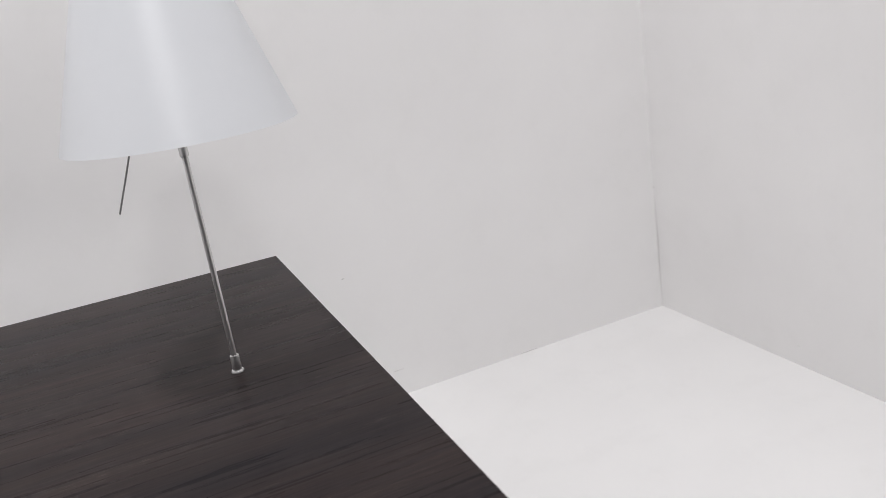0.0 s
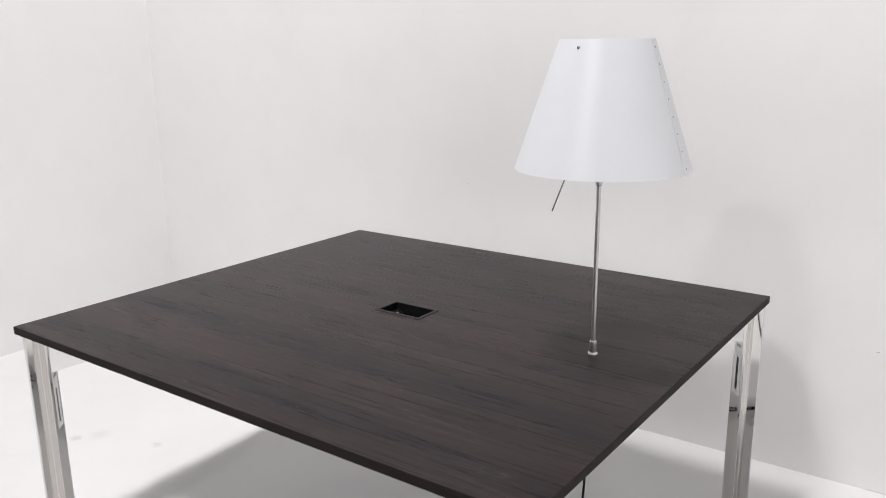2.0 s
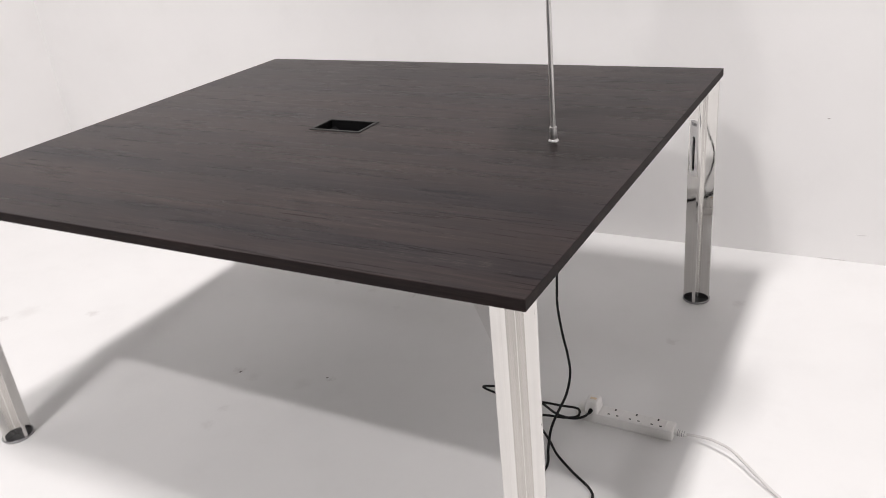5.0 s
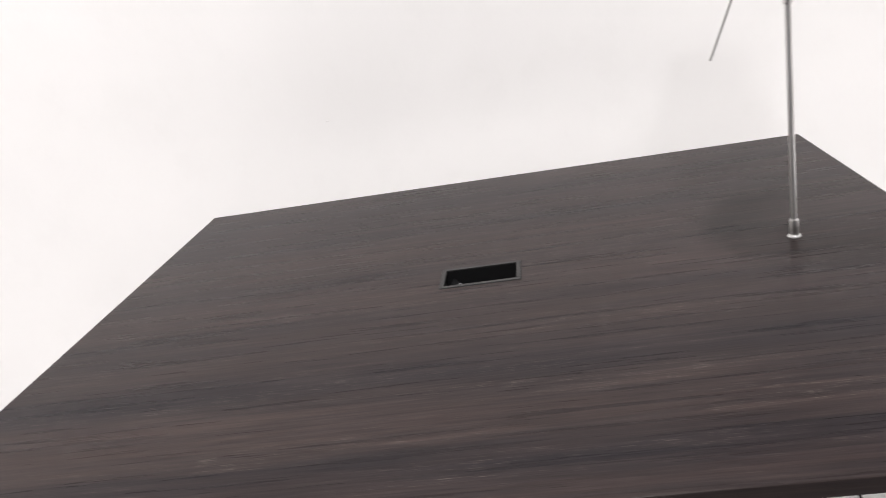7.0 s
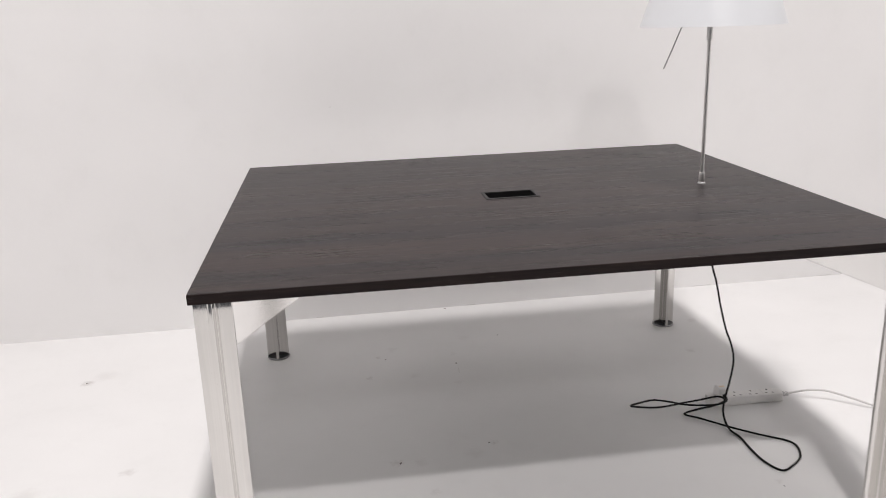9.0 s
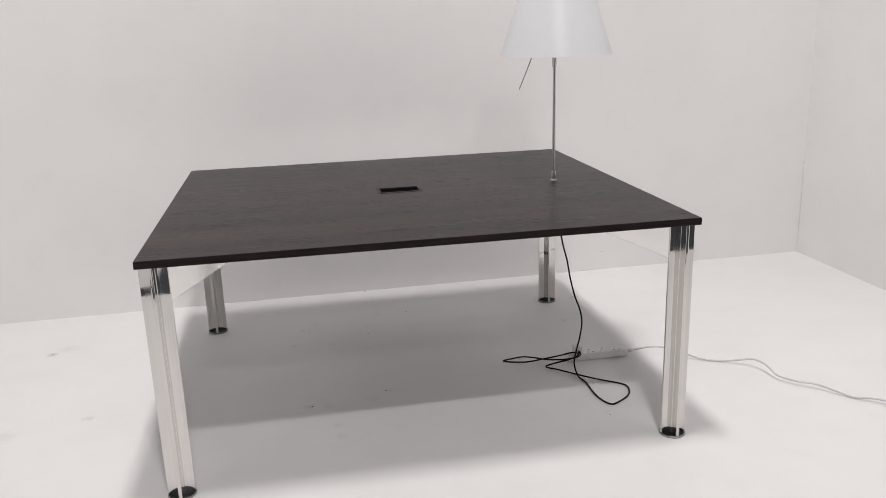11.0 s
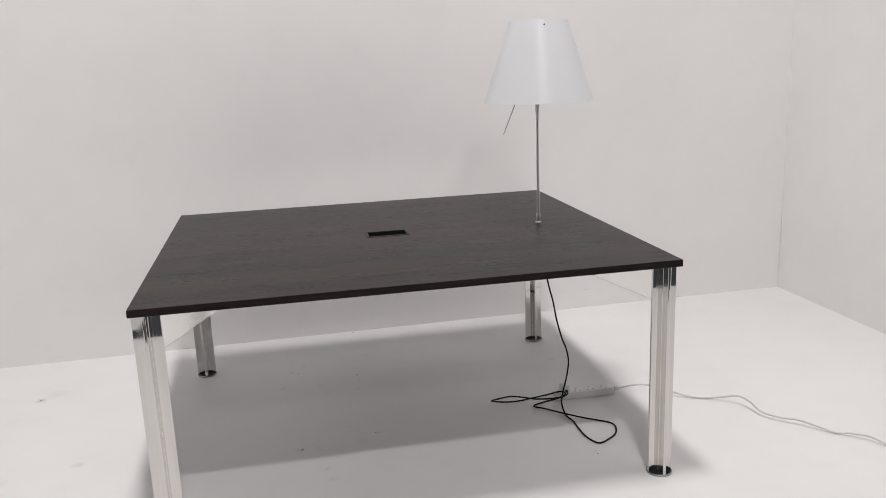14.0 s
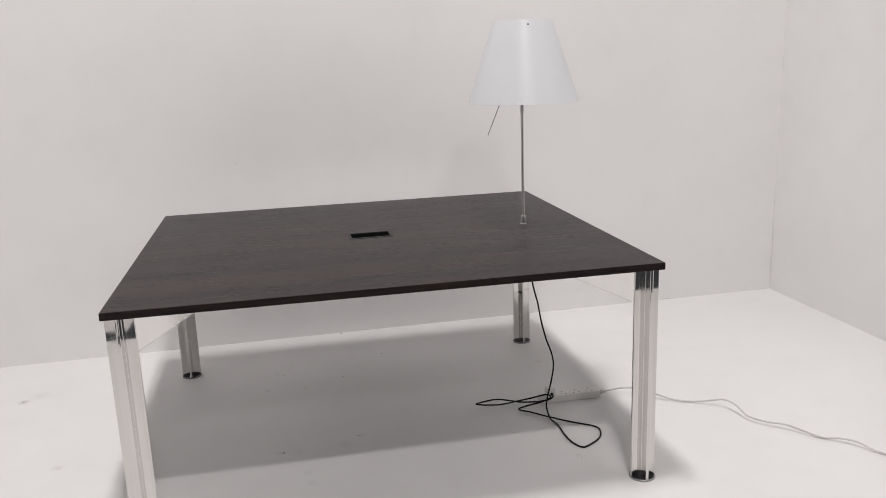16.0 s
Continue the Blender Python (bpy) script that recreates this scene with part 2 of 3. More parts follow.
def part(name, bm, mat, parent, label="", smooth=False, place=None):
    ob = new(name, mesh_of(name, bm, mat, smooth))
    ob.parent = parent
    if place is not None:
        ob.matrix_basis = place
    return tagged(ob, label=label)


def box(x0, x1, y0, y1, z0, z1, bevel=0.0, segments=2, m=None):
    bm = bmesh.new()
    bmesh.ops.create_cube(bm, size=1, matrix=Matrix.LocRotScale(((x0 + x1) / 2, (y0 + y1) / 2, (z0 + z1) / 2), None, (x1 - x0, y1 - y0, z1 - z0)))
    if bevel:
        bmesh.ops.bevel(bm, geom=bm.edges[:], offset=bevel, segments=segments, profile=0.5, affect="EDGES")
    if m is not None:
        bm.transform(m)
    return bm


def lathe(profile, steps=48, centre=(0, 0), closed=False):
    """A turned body: profile rows of radius and height."""
    bm = bmesh.new()
    rings = []
    for r, z in profile:
        rings.append([bm.verts.new((centre[0] + r * math.cos(2 * math.pi * k / steps), centre[1] + r * math.sin(2 * math.pi * k / steps), z)) for k in range(steps)])
    pairs = list(zip(rings, rings[1:])) + ([(rings[-1], rings[0])] if closed else [])
    for a, b in pairs:
        for k in range(steps):
            bm.faces.new((a[k], a[(k + 1) % steps], b[(k + 1) % steps], b[k]))
    if not closed:
        bm.faces.new(rings[0])
        bm.faces.new(rings[-1])
    return bm


def prism(outline, z0, z1, bevel=0.0):
    bm = bmesh.new()
    low = [bm.verts.new((x, y, z0)) for x, y in outline]
    high = [bm.verts.new((x, y, z1)) for x, y in outline]
    n = len(outline)
    for k in range(n):
        bm.faces.new((low[k], low[(k + 1) % n], high[(k + 1) % n], high[k]))
    bm.faces.new(low)
    bm.faces.new(high)
    if bevel:
        bmesh.ops.bevel(bm, geom=[e for e in bm.edges if e.is_boundary or abs(e.verts[0].co.z - e.verts[1].co.z) < 1e-6], offset=bevel, segments=2, profile=0.5, affect="EDGES")
    return bm


def tube(points, radius, sides=8, sub=6):
    """A round cable along a smooth line through the points."""
    pts = [Vector(p) for p in points]
    pts = [2 * pts[0] - pts[1]] + pts + [2 * pts[-1] - pts[-2]]
    line = []
    for a, b, c, d in zip(pts, pts[1:], pts[2:], pts[3:]):
        for k in range(sub):
            s = k / sub
            line.append(0.5 * (2 * b + (c - a) * s + (2 * a - 5 * b + 4 * c - d) * s * s + (3 * b - a - 3 * c + d) * s ** 3))
    line.append(pts[-2])
    bm = bmesh.new()
    rings = []
    side = Vector((0.3, 0.2, 1))
    for k, p in enumerate(line):
        way = (line[min(k + 1, len(line) - 1)] - line[max(k - 1, 0)]).normalized()
        side = (side - way * side.dot(way)).normalized()
        up = way.cross(side)
        rings.append([bm.verts.new(p + radius * (math.cos(a) * side + math.sin(a) * up)) for a in [2 * math.pi * j / sides for j in range(sides)]])
    for a, b in zip(rings, rings[1:]):
        for k in range(sides):
            bm.faces.new((a[k], a[(k + 1) % sides], b[(k + 1) % sides], b[k]))
    bm.faces.new(rings[0])
    bm.faces.new(rings[-1])
    return bm


def merged(*meshes):
    out = bmesh.new()
    for bm in meshes:
        me = bpy.data.meshes.new("joint")
        bm.to_mesh(me)
        bm.free()
        out.from_mesh(me)
        bpy.data.meshes.remove(me)
    return out


# ---- the set: white floor and three white walls, inside a dark studio ----
BACK = Matrix.Translation((0, 1.067, 0)) @ pose(0, 0, 0, 0, 0, 0.65)
thing("floor", box(-2.75, 2.55, -2.68, 1.3, -0.08, 0.0), FLOOR, kind="structure", category="floor", label="white painted studio floor with small scuffs")
thing("wall_back", box(-2.9, 2.7, 0, 0.14, 0.0, 3.6, m=BACK), WALL, kind="structure", category="wall", label="plain white painted wall behind the table")
thing("wall_right", box(2.395, 2.54, -2.68, 1.12, 0.0, 3.6), WALL, kind="structure", category="wall", label="plain white painted side wall")
thing("wall_left", box(-2.745, -2.6, -2.68, 1.06, 0.0, 3.6), WALL, kind="structure", category="wall", label="plain white painted side wall")
thing("studio_floor", box(-6.0, 6.0, -9.0, 3.0, -0.14, -0.082), CARPET, kind="structure", category="floor", label="dark grey floor covering of the studio round the set")
thing("studio_floor_sheet", box(-2.6, -1.23, -3.9, -3.08, -0.0815, -0.072, 0.002, 1), PALE, kind="structure", category="floor", label="pale sheet lying on the dark studio floor")
thing("studio_wall_front", box(-6.0, 6.0, -9.15, -9.0, -0.14, 7.3), STUDIO, kind="structure", category="wall", label="plain grey studio wall")
thing("studio_wall_back", box(-6.0, 6.0, 3.0, 3.15, -0.14, 7.3), STUDIO, kind="structure", category="wall", label="plain grey studio wall")
thing("studio_wall_left", box(-6.15, -6.0, -9.15, 3.15, -0.14, 7.3), STUDIO, kind="structure", category="wall", label="plain grey studio wall")
thing("studio_wall_right", box(6.0, 6.15, -9.15, 3.15, -0.14, 7.3), STUDIO, kind="structure", category="wall", label="plain grey studio wall")
thing("ceiling", box(-6.15, 6.15, -9.15, 3.15, 7.3, 7.45), STUDIO, kind="structure", category="ceiling", label="plain grey studio ceiling")

# ---- the table ----
TOP, THICK = 0.735, 0.0225
HALF_X, Y0, Y1 = 0.82, -0.73, 0.711
SX0, SX1, SY0, SY1 = -0.083, 0.075, -0.056, 0.041      # cut-out for the socket box


def top_mesh():
    """A board with rounded arrises and a square hole through it."""
    bm = bmesh.new()
    xs, ys = (-HALF_X, SX0 + 0.004, SX1 - 0.004, HALF_X), (Y0, SY0 + 0.004, SY1 - 0.004, Y1)
    grid = [[[bm.verts.new((x, y, z)) for y in ys] for x in xs] for z in (TOP - THICK, TOP)]
    for level in grid:
        for i in range(3):
            for j in range(3):
                if (i, j) != (1, 1):
                    bm.faces.new((level[i][j], level[i + 1][j], level[i + 1][j + 1], level[i][j + 1]))
    low, high = grid
    ring = [(0, 0), (1, 0), (2, 0), (3, 0), (3, 1), (3, 2), (3, 3), (2, 3), (1, 3), (0, 3), (0, 2), (0, 1)]
    hole = [(1, 1), (2, 1), (2, 2), (1, 2)]
    for loop in (ring, hole):
        for (a, b), (c, d) in zip(loop, loop[1:] + loop[:1]):
            bm.faces.new((low[a][b], low[c][d], high[c][d], high[a][b]))
    bmesh.ops.recalc_face_normals(bm, faces=bm.faces)
    outer = [e for e in bm.edges if len(e.link_faces) == 2 and e.calc_face_angle(0) > 1.2 and max(abs(v.co.x) for v in e.verts) + max(abs(v.co.y) for v in e.verts) > 0.4]
    bmesh.ops.bevel(bm, geom=outer, offset=0.0018, segments=2, profile=0.5, affect="EDGES")
    return bm


table = thing("table", label="large dark wenge table with polished aluminium legs on white floor", category="table")
board = part("tabletop", top_mesh(), WENGE, table, "dark brown-black wood-grain laminate top")
board.data.materials.append(EDGE)
board.data.materials.append(BACKING)
grain_map = board.data.uv_layers.new(name="across_grain")
for loop in board.data.loops:
    x, y, z = board.data.vertices[loop.vertex_index].co
    grain_map.data[loop.index].uv = (y + z, x)
for face in board.data.polygons:
    face.material_index = 2 if face.normal.z < -0.6 else int(abs(face.normal.z) < 0.6)


def leg_outline(radius=0.040, fin=0.0050, fillet=0.0012):
    """A plus-shaped section: four flat fins at right angles, with rounded tips and tight inner corners."""
    tip = [Vector((radius - 0.0012, -fin)), Vector((radius - 0.0003, -fin + 0.0009)), Vector((radius, -fin * 0.4)), Vector((radius, fin * 0.4)), Vector((radius - 0.0003, fin - 0.0009)), Vector((radius - 0.0012, fin))]
    corner = [Vector((fin + fillet, fin)), Vector((fin + 0.3 * fillet, fin + 0.3 * fillet)), Vector((fin, fin + fillet))]
    out = []
    for q in range(4):
        m = Matrix.Rotation(q * math.pi / 2, 2)
        out += [tuple(m @ p) for p in tip + corner]
    return out


def slot_plate():
    """A cover plate with a long round-ended slot through it, standing in the xz plane."""
    hw, z0, z1, sw, sa, sb, n = 0.0215, 0.425, 0.606, 0.006, 0.447, 0.54, 8
    slot = [(sw * math.cos(a), sb + sw * math.sin(a)) for a in [math.pi * k / n for k in range(n + 1)]]
    slot += [(sw * math.cos(a), sa + sw * math.sin(a)) for a in [math.pi + math.pi * k / n for k in range(n + 1)]]
    rim = [(hw, sb), (hw, z1), (-hw, z1), (-hw, sb), (-hw, sa), (-hw, z0), (hw, z0), (hw, sa)]
    near = [0, 3, 5, n, n + 1, n + 4, n + 6, 2 * n + 1]
    bm = bmesh.new()
    faces = []
    for y in (0.0, 0.004):
        s = [bm.verts.new((x, y, z)) for x, z in slot]
        o = [bm.verts.new((x, y, z)) for x, z in rim]
        for k in range(8):
            a, b = near[k], near[(k + 1) % 8]
            run = s[a:b + 1] if b > a else [s[a], s[b]]
            bm.faces.new([o[k]] + run + [o[(k + 1) % 8]] if len(run) else [])
        faces.append((s, o))
    (s0, o0), (s1, o1) = faces
    for a, b in ((s0, s1), (o0, o1)):
        for k in range(len(a)):
            bm.faces.new((a[k], a[(k + 1) % len(a)], b[(k + 1) % len(b)], b[k]))
    return bm


def bracket():
    """A wing that runs out under the top from the leg and rises to nothing, in the xz plane; +x away from the leg."""
    bm = bmesh.new()
    side = [(0.026, 0.598), (0.05, 0.605), (0.455, 0.7115), (0.455, TOP - THICK), (0.026, TOP - THICK)]
    a = [bm.verts.new((x, -0.0235 + 0.008 * (x > 0.3), z)) for x, z in side]
    b = [bm.verts.new((x, 0.0235 - 0.008 * (x > 0.3), z)) for x, z in side]
    for k in range(5):
        bm.faces.new((a[k], a[(k + 1) % 5], b[(k + 1) % 5], b[k]))
    bm.faces.new(a)
    bm.faces.new(b)
    bmesh.ops.recalc_face_normals(bm, faces=bm.faces)
    bmesh.ops.bevel(bm, geom=[e for e in bm.edges if e.calc_face_angle(0) > 0.6], offset=0.0025, segments=2, profile=0.5, affect="EDGES")
    return bm


LEG = mesh_of("leg", prism(leg_outline(), 0.006, TOP - THICK), DRAWN)
FOOT = mesh_of("foot_plate", lathe([(0.0408, 0.0), (0.0418, 0.0015), (0.0418, 0.0055), (0.0408, 0.0068), (0.0396, 0.0068), (0.0392, 0.006)], 48), RIM, True)
INSET = mesh_of("foot_inset", lathe([(0.039, 0.005), (0.039, 0.0066), (0.0382, 0.0072)], 40), DARK_METAL, True)
PLATE = mesh_of("slot_plate", slot_plate(), SATIN)
RECESS = mesh_of("slot_recess", box(-0.008, 0.008, -0.0005, 0.0006, 0.438, 0.549), BLACK)
WING = mesh_of("bracket", bracket(), CAST)
bars = [box(-0.012 + 0.0062 * k, -0.0078 + 0.0062 * k, 0, 0.0006, 0.579, 0.588) for k in range(4)]
MARK = mesh_of("marking", merged(*bars), RIM)


def place_part(name, data, parent, m, label=""):
    ob = new(name, data)
    ob.parent, ob.matrix_basis = parent, m
    return tagged(ob, label=label)


for lx, ly, turn in ((-0.778, -0.687, 45), (0.778, -0.687, 135), (0.778, 0.671, 225), (-0.778, 0.671, 315)):
    leg = place_part("leg", LEG, table, Matrix.Translation((lx, ly, 0)), "mirror-polished aluminium cross-section leg")
    place_part("foot_plate", FOOT, leg, Matrix(), "round metal foot plate")
    place_part("foot_inset", INSET, leg, Matrix(), "dark top of the foot plate")
    facing = pose(0, 0, 0, 0, 0, turn - 90)
    place_part("slot_plate", PLATE, leg, facing @ Matrix.Translation((0, 0.0255, 0)), "cover plate with a long slot")
    place_part("slot_recess", RECESS, leg, facing @ Matrix.Translation((0, 0.0243, 0)), "dark slot")
    place_part("marking", MARK, leg, facing @ Matrix.Translation((0, 0.0297, 0)), "small dark embossed marking")
    place_part("bracket", WING, table, Matrix.Translation((lx, ly, 0)) @ pose(0, 0, 0, 0, 0, turn), "tapering satin aluminium bracket under the top")

# ---- socket box let into the top ----
sock = thing("socket_box", label="black power socket box sunk into the tabletop", category="socket")


def frame_ring(x0, x1, y0, y1, w, z0, z1):
    return merged(box(x0, x1, y0, y0 + w, z0, z1, 0.0006, 1), box(x0, x1, y1 - w, y1, z0, z1, 0.0006, 1),
                  box(x0, x0 + w, y0 + w, y1 - w, z0, z1, 0.0006, 1), box(x1 - w, x1, y0 + w, y1 - w, z0, z1, 0.0006, 1))


part("frame", frame_ring(SX0, SX1, SY0, SY1, 0.0085, TOP - 0.001, TOP + 0.0022), FRAME, sock, "charcoal frame round the opening")
# the gap's shade is put in as a thin black ring under the frame
part("gap_ring", frame_ring(SX0 - 0.0014, SX1 + 0.0014, SY0 - 0.0014, SY1 + 0.0014, 0.0035, TOP - 0.0005, TOP + 0.0007), BLACK, sock, "flat black ring drawn as the shadow gap round the frame")
part("tray", merged(frame_ring(SX0 + 0.005, SX1 - 0.005, SY0 + 0.005, SY1 - 0.005, 0.003, TOP - 0.07, TOP - 0.0012),
                    box(SX0 + 0.005, SX1 - 0.005, SY0 + 0.005, SY1 - 0.005, TOP - 0.073, TOP - 0.0705)), BLACK, sock, "black inner tray")
part("socket_module", box(-0.018, 0.018, -0.036, 0.036, -0.008, 0.008, 0.002, 2, pose(SX0 + 0.03, (SY0 + SY1) / 2, TOP - 0.032, 0, 42, 0)), BLACK, sock, "black angled outlet panel")
for dy in (-0.014, 0.012):
    part("pin", lathe([(0.0042, 0), (0.0042, 0.004), (0.003, 0.0055)], 12), PIN, sock, "small grey contact", True, pose(SX0 + 0.033, (SY0 + SY1) / 2 + dy, TOP - 0.0225, 0, 42, 0))

# ---- the lamp ----
LX, LY = 0.586, -0.015
ZB, ZT, RB, RT = 1.197, 1.488, 0.203, 0.1065
lamp = thing("table_lamp", label="lamp with white plastic cone shade on a thin steel stem", category="lamp")
CX = LX + 0.006
shade = part("shade", lathe([(RB, ZB), (RT, ZT), (RT - 0.0014, ZT), (RB - 0.0014, ZB)], 96, (CX, LY), True), SHADE, lamp, "white translucent plastic cone shade", True)
part("stem", lathe([(0.0055, TOP + 0.03), (0.0055, 1.46)], 20, (LX, LY)), STEEL, lamp, "slim brushed steel stem", True)
part("base_collar", lathe([(0.0084, TOP + 0.004), (0.0088, TOP + 0.0055), (0.0088, TOP + 0.0325), (0.0083, TOP + 0.034), (0.0057, TOP + 0.0345)], 28, (LX, LY)), STEEL, lamp, "short steel collar", True)
part("base_flange", lathe([(0.0122, TOP), (0.0122, TOP + 0.002), (0.0108, TOP + 0.004), (0.0086, TOP + 0.0048)], 28, (LX, LY)), SATIN, lamp, "small bright flange on the tabletop", True)
part("top_collar", lathe([(0.0066, 1.155), (0.0082, 1.157), (0.0082, 1.235), (0.0066, 1.238)], 24, (LX, LY)), STEEL, lamp, "steel collar under the shade", True)
part("lamp_holder", lathe([(0.012, 1.30), (0.019, 1.305), (0.019, 1.36), (0.012, 1.365)], 24, (LX, LY)), WHITE, lamp, "lamp holder inside the shade", True)
part("dimmer_rod", tube([(0.457, -0.001, 1.078), (0.505, -0.006, 1.195), (LX - 0.004, LY, 1.392)], 0.0018, 8, 3), ROD, lamp, "thin slanting dimmer rod", True)


def on_cone(azimuth, z, out=0.0):
    r = RB + (RT - RB) * (z - ZB) / (ZT - ZB) + out
    return Vector((CX + r * math.cos(radians(azimuth)), LY + r * math.sin(radians(azimuth)), z))


SEAM = 0
lean = math.degrees(math.atan2(RB - RT, ZT - ZB))


def stud(azimuth, z, radius):
    bm = lathe([(radius, -0.002), (radius, 0.0008), (radius * 0.5, 0.0018)], 10)
    p = on_cone(azimuth, z)
    bm.transform(Matrix.Translation(p) @ pose(0, 0, 0, 0, 0, azimuth) @ pose(0, 0, 0, 0, 90 - lean, 0))
    return bm


for az in (-97, SEAM, 131):
    part("screw", stud(az, 1.470, 0.0034), STUD, shade, "dark steel screw", True)
    part("spider_arm", tube([(LX, LY, 1.452), tuple(on_cone(az, 1.462, -0.02)), tuple(on_cone(az, 1.470, -0.0015))], 0.0018, 6, 3), STEEL, lamp, "thin wire arm that carries the shade")
for k in range(1, 8):
    part("rivet", stud(SEAM, 1.470 - k * 0.0372, 0.0026), STUD, shade, "small seam rivet", True)
# the overlapping edge of the rolled sheet
bm = bmesh.new()
rows_ = [[on_cone(SEAM - 3.2 + 6.4 * k / 6, z, 0.0013) for k in range(7)] for z in (ZB + 0.001, ZT - 0.001)]
inner = [[on_cone(SEAM - 3.2 + 6.4 * k / 6, z, 0.0001) for k in range(7)] for z in (ZB + 0.001, ZT - 0.001)]
vs = [[[bm.verts.new(p) for p in row] for row in rows] for rows in (rows_, inner)]
for k in range(6):
    bm.faces.new((vs[0][0][k], vs[0][0][k + 1], vs[0][1][k + 1], vs[0][1][k]))
    for z in (0, 1):
        bm.faces.new((vs[0][z][k], vs[0][z][k + 1], vs[1][z][k + 1], vs[1][z][k]))
for k in (0, 6):
    bm.faces.new((vs[0][0][k], vs[0][1][k], vs[1][1][k], vs[1][0][k]))
part("seam_strip", bm, SHADE, shade, "riveted overlap of the shade")

# ---- cables and the power strip under the table ----
H = 0.0035
cable = [(LX, LY, TOP - THICK), (0.592, -0.035, 0.62), (0.603, -0.078, 0.5), (0.614, -0.096, 0.44), (0.621, -0.118, 0.37), (0.636, -0.131, 0.3), (0.652, -0.142, 0.25), (0.659, -0.147, 0.2), (0.649, -0.152, 0.14), (0.632, -0.165, 0.095), (0.618, -0.182, 0.05), (0.622, -0.215, 0.012),
         (0.637, -0.26, H), (0.634, -0.33, H), (0.638, -0.40, H), (0.662, -0.452, H), (0.708, -0.432, H), (0.75, -0.395, H), (0.772, -0.34, H), (0.76, -0.303, H), (0.70, -0.262, H + 0.003), (0.648, -0.222, H + 0.006), (0.61, -0.176, 0.007), (0.567, -0.134, 0.009),
         (0.53, -0.104, 0.012), (0.575, -0.1, 0.022), (0.625, -0.108, 0.034), (0.66, -0.108, 0.048), (0.651, -0.08, 0.049), (0.6, -0.066, 0.036), (0.548, -0.055, 0.025), (0.457, -0.063, 0.022), (0.371, -0.059, 0.033), (0.41, -0.036, 0.03),
         (0.463, -0.018, 0.025), (0.51, -0.035, 0.022), (0.55, -0.06, 0.021), (0.6, -0.098, 0.032), (0.645, -0.112, 0.04), (0.671, -0.1, 0.043), (0.6795, -0.079, 0.042)]
lead = thing("lamp_cable", tube(cable, 0.0032, 8, 7), RUBBER, True, label="thin black cable hanging under the table, looped on the floor", category="cable")

strip = thing("power_strip", label="white four-way power strip lying on the floor", category="power strip")
SM = pose(0.7615, -0.0405, 0, 0, 0, -1)
strip.matrix_basis = SM
part("body", box(-0.1245, 0.1245, -0.0215, 0.0215, 0.0, 0.03, 0.0035, 3), WHITE, strip, "white moulded plastic body", True)
for k in range(4):
    cx = -0.0835 + 0.055 * k
    part("outlet", box(cx - 0.0225, cx + 0.0225, -0.0175, 0.0175, 0.0285, 0.0308, 0.0008, 1), WHITE, strip, "white outlet face")
    for sx, sy, wx, wy in ((0.0, 0.0118, 0.0042, 0.0075), (-0.011, -0.0105, 0.0064, 0.004), (0.011, -0.0105, 0.0064, 0.004)):
        part("pin_slot", box(cx + sx - wx / 2, cx + sx + wx / 2, sy - wy / 2, sy + wy / 2, 0.0302, 0.0312), FRAME, strip, "dark pin slot")
part("cord_grip", lathe([(0.0085, 0.0), (0.0085, 0.012), (0.0065, 0.03), (0.0055, 0.032)], 16), WHITE, strip, "ribbed cord grip", True, pose(0.122, 0.0, 0.016, 0, 90, 0))
for x, r in ((0.1335, 0.0086), (0.1375, 0.0082), (0.1435, 0.0075), (0.1485, 0.0068)):
    part("grip_ring", lathe([(r, -0.0008), (r + 0.0004, 0.0), (r, 0.0008)], 16), RIM, strip, "dark groove of the cord grip", True, pose(x, 0.0, 0.016, 0, 90, 0))

plug = thing("mains_plug", label="white three-pin plug pushed into the power strip", category="plug")
plug.matrix_basis = SM @ Matrix.Translation((-0.0815, -0.005, 0.0308))
bm = box(-0.0185, 0.0185, -0.022, 0.022, 0.0, 0.034, 0.0)
for v in bm.verts:
    if v.co.z > 0.02:
        v.co.x *= 0.86
        v.co.y *= 0.86
bmesh.ops.bevel(bm, geom=bm.edges[:], offset=0.005, segments=3, profile=0.5, affect="EDGES")
part("body", bm, WHITE, plug, "white plug body", True)
part("fuse_label", box(-0.008, 0.008, -0.004, 0.004, 0.0338, 0.0344), CREAM, plug, "small cream label")
part("cord_sleeve", lathe([(0.0055, 0.0), (0.0055, 0.006), (0.0042, 0.014)], 14), BLACK, plug, "black cord sleeve", True, pose(0.0, -0.019, 0.011, 90, 0, 0))

white_line = [(0.908, -0.043, 0.016), (0.95, -0.047, 0.022), (0.985, -0.061, 0.03), (1.03, -0.085, 0.032), (1.09, -0.135, 0.022), (1.15, -0.178, 0.008), (1.215, -0.212, 0.006), (1.265, -0.245, 0.018), (1.305, -0.29, 0.036), (1.32, -0.35, 0.036), (1.33, -0.41, 0.02), (1.37, -0.465, 0.016),
              (1.42, -0.515, 0.02), (1.465, -0.572, 0.012), (1.50, -0.615, 0.006), (1.54, -0.65, 0.014), (1.575, -0.695, 0.018), (1.61, -0.76, 0.008), (1.68, -0.85, 0.005), (1.80, -1.0, 0.005), (1.95, -1.25, 0.005), (2.05, -1.6, 0.005), (2.1, -2.1, 0.005), (2.1, -2.6, 0.005)]
thing("extension_cord", tube(white_line, 0.0036, 8, 6), WIRE, True, label="white extension cord lying in waves on the floor", category="cable")

# ---- scuffs and specks ----
rng = random.Random(4)


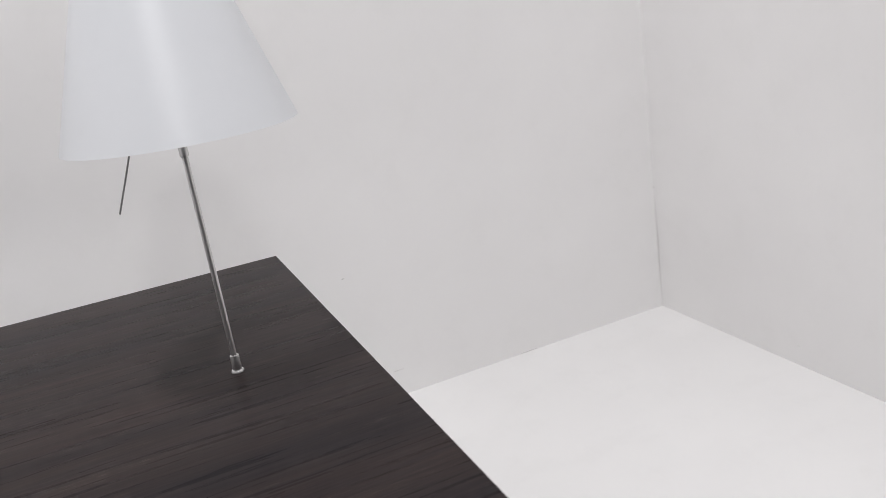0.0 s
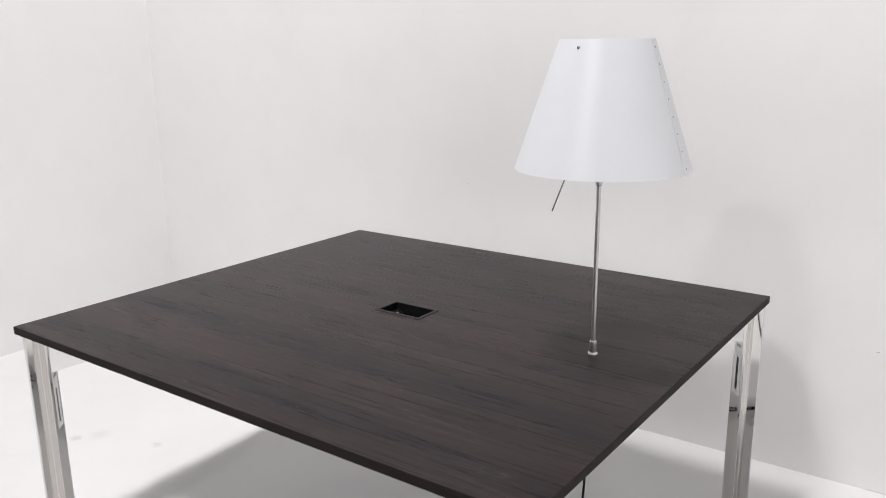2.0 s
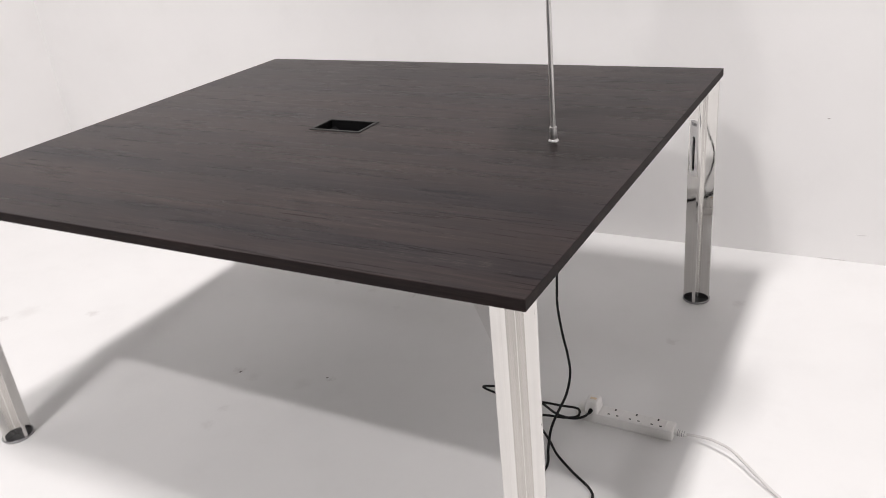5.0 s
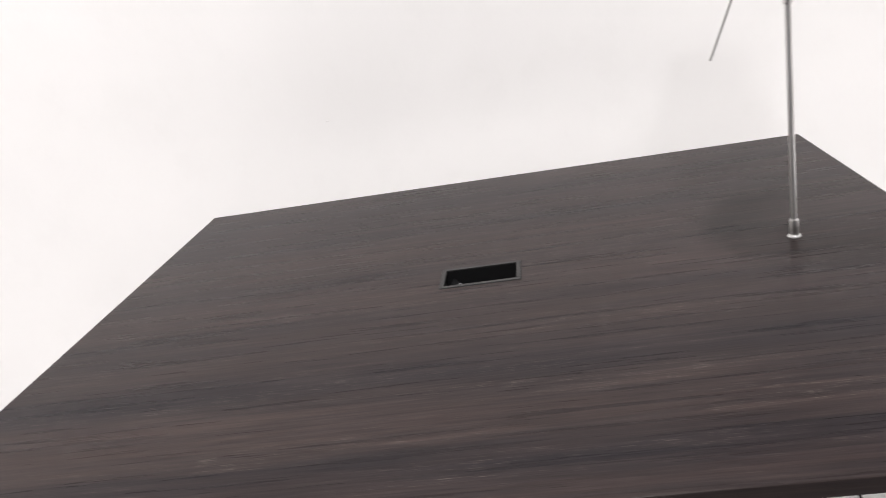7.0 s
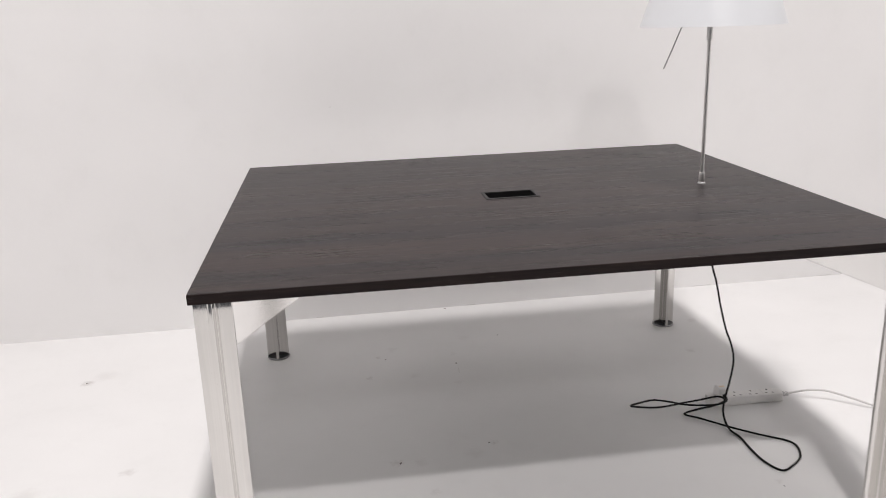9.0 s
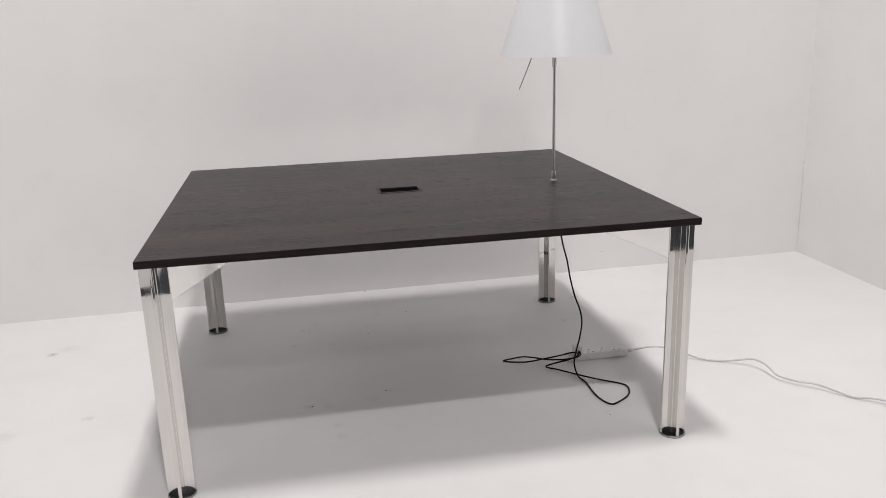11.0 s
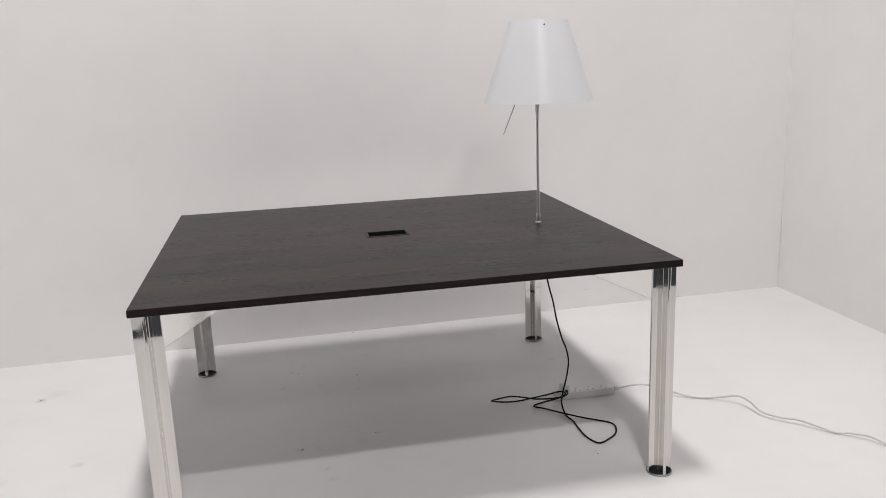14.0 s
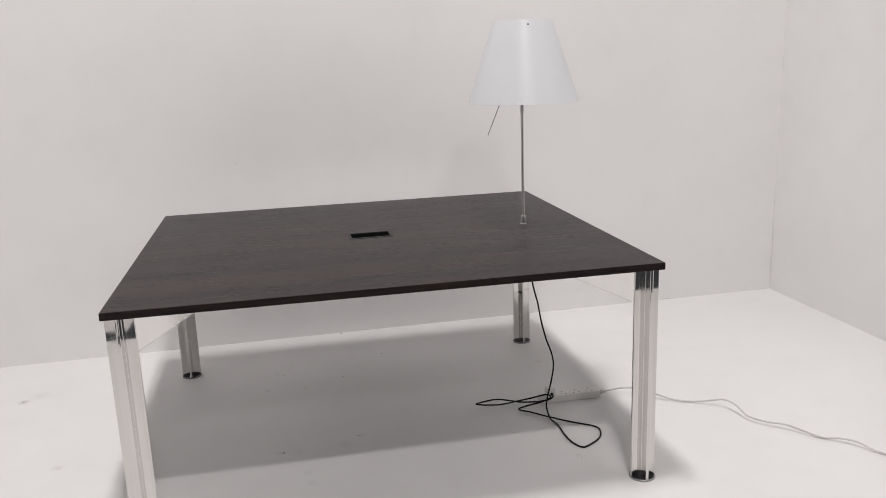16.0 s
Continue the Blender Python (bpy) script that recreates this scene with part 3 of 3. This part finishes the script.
def fleck(name, x, y, length, width, turn, mat, label, upright=None, z=0.0):
    """A small flake with an uneven outline, lying on the floor or stuck to a wall."""
    bm = bmesh.new()
    n = 9
    ring = []
    for k in range(n):
        a = 2 * math.pi * k / n
        r = 0.6 + 0.4 * rng.random()
        ring.append((length / 2 * r * math.cos(a), width / 2 * r * math.sin(a)))
    low = [bm.verts.new((px, py, 0.0)) for px, py in ring]
    high = [bm.verts.new((px * 0.8, py * 0.8, 0.0012)) for px, py in ring]
    for k in range(n):
        bm.faces.new((low[k], low[(k + 1) % n], high[(k + 1) % n], high[k]))
    bm.faces.new(low)
    bm.faces.new(high)
    ob = thing(name, bm, mat, label=label, category="mark", group="marks on the set")
    ob.matrix_basis = pose(x, y, z, 0, 0, turn) if upright is None else upright @ pose(0, 0, 0, 0, 0, turn)
    return ob


for x, y, size, turn in ((-0.372, 0.55, 0.010, 10), (0.09, 0.698, 0.010, 0), (-0.105, -0.137, 0.009, 30), (-0.381, -0.205, 0.013, 50), (-0.114, 0.46, 0.012, 80), (-1.463, 0.569, 0.012, 20), (-0.075, 1.05, 0.013, 0), (0.63, -0.52, 0.006, 0)):
    fleck("dirt_speck", x, y, size, size * 0.6, turn, DIRT, "small dark speck of dirt on the white floor")
fleck("floor_scratch", -0.114, 0.4, 0.06, 0.003, 86, FAINT, "thin grey scratch on the white floor")


def on_back(x, z):
    """A place on the face of the back wall, turned to lie flat on it."""
    return BACK @ pose(x, 0.0, z, 90, 0, 0)


fleck("wall_speck", 0, 0, 0.014, 0.004, 12, MARKED, "short dark scratch on the white wall", on_back(1.083, 0.492))
fleck("wall_speck", 0, 0, 0.018, 0.004, 5, FAINT, "short faint scratch on the white wall", on_back(-0.515, 0.905))
fleck("wall_scratch", 0, 0, 0.06, 0.003, 2, FAINT, "thin faint scratch on the white wall", on_back(1.22, 0.1))
fleck("wall_speck", 0, 0, 0.012, 0.008, 0, WHITE, "small pale chip on the white side wall", pose(2.395, 0.373, 0.071, 90, 0, -90))
for x, length in ((1.13, 0.13), (-0.915, 0.09), (-0.62, 0.05), (0.05, 0.06), (1.75, 0.1)):
    fleck("wall_base_crack", 0, 0, length, 0.004, 0, FAINT, "thin dark crack along the foot of the wall", on_back(x, 0.0025))
# a thin line, slightly darker than the walls, up the lower half metre of the corner
fleck("corner_line", 0, 0, 0.5, 0.003, 90, PALE, "thin pale grey line down the corner of the walls", pose(2.393, 1.092, 0.255, 90, 0, -45))
fleck("wall_speck", 0, 0, 0.012, 0.006, 0, FAINT, "grey chip in the corner of the white walls", pose(2.388, 1.086, 0.512, 90, 0, -45))
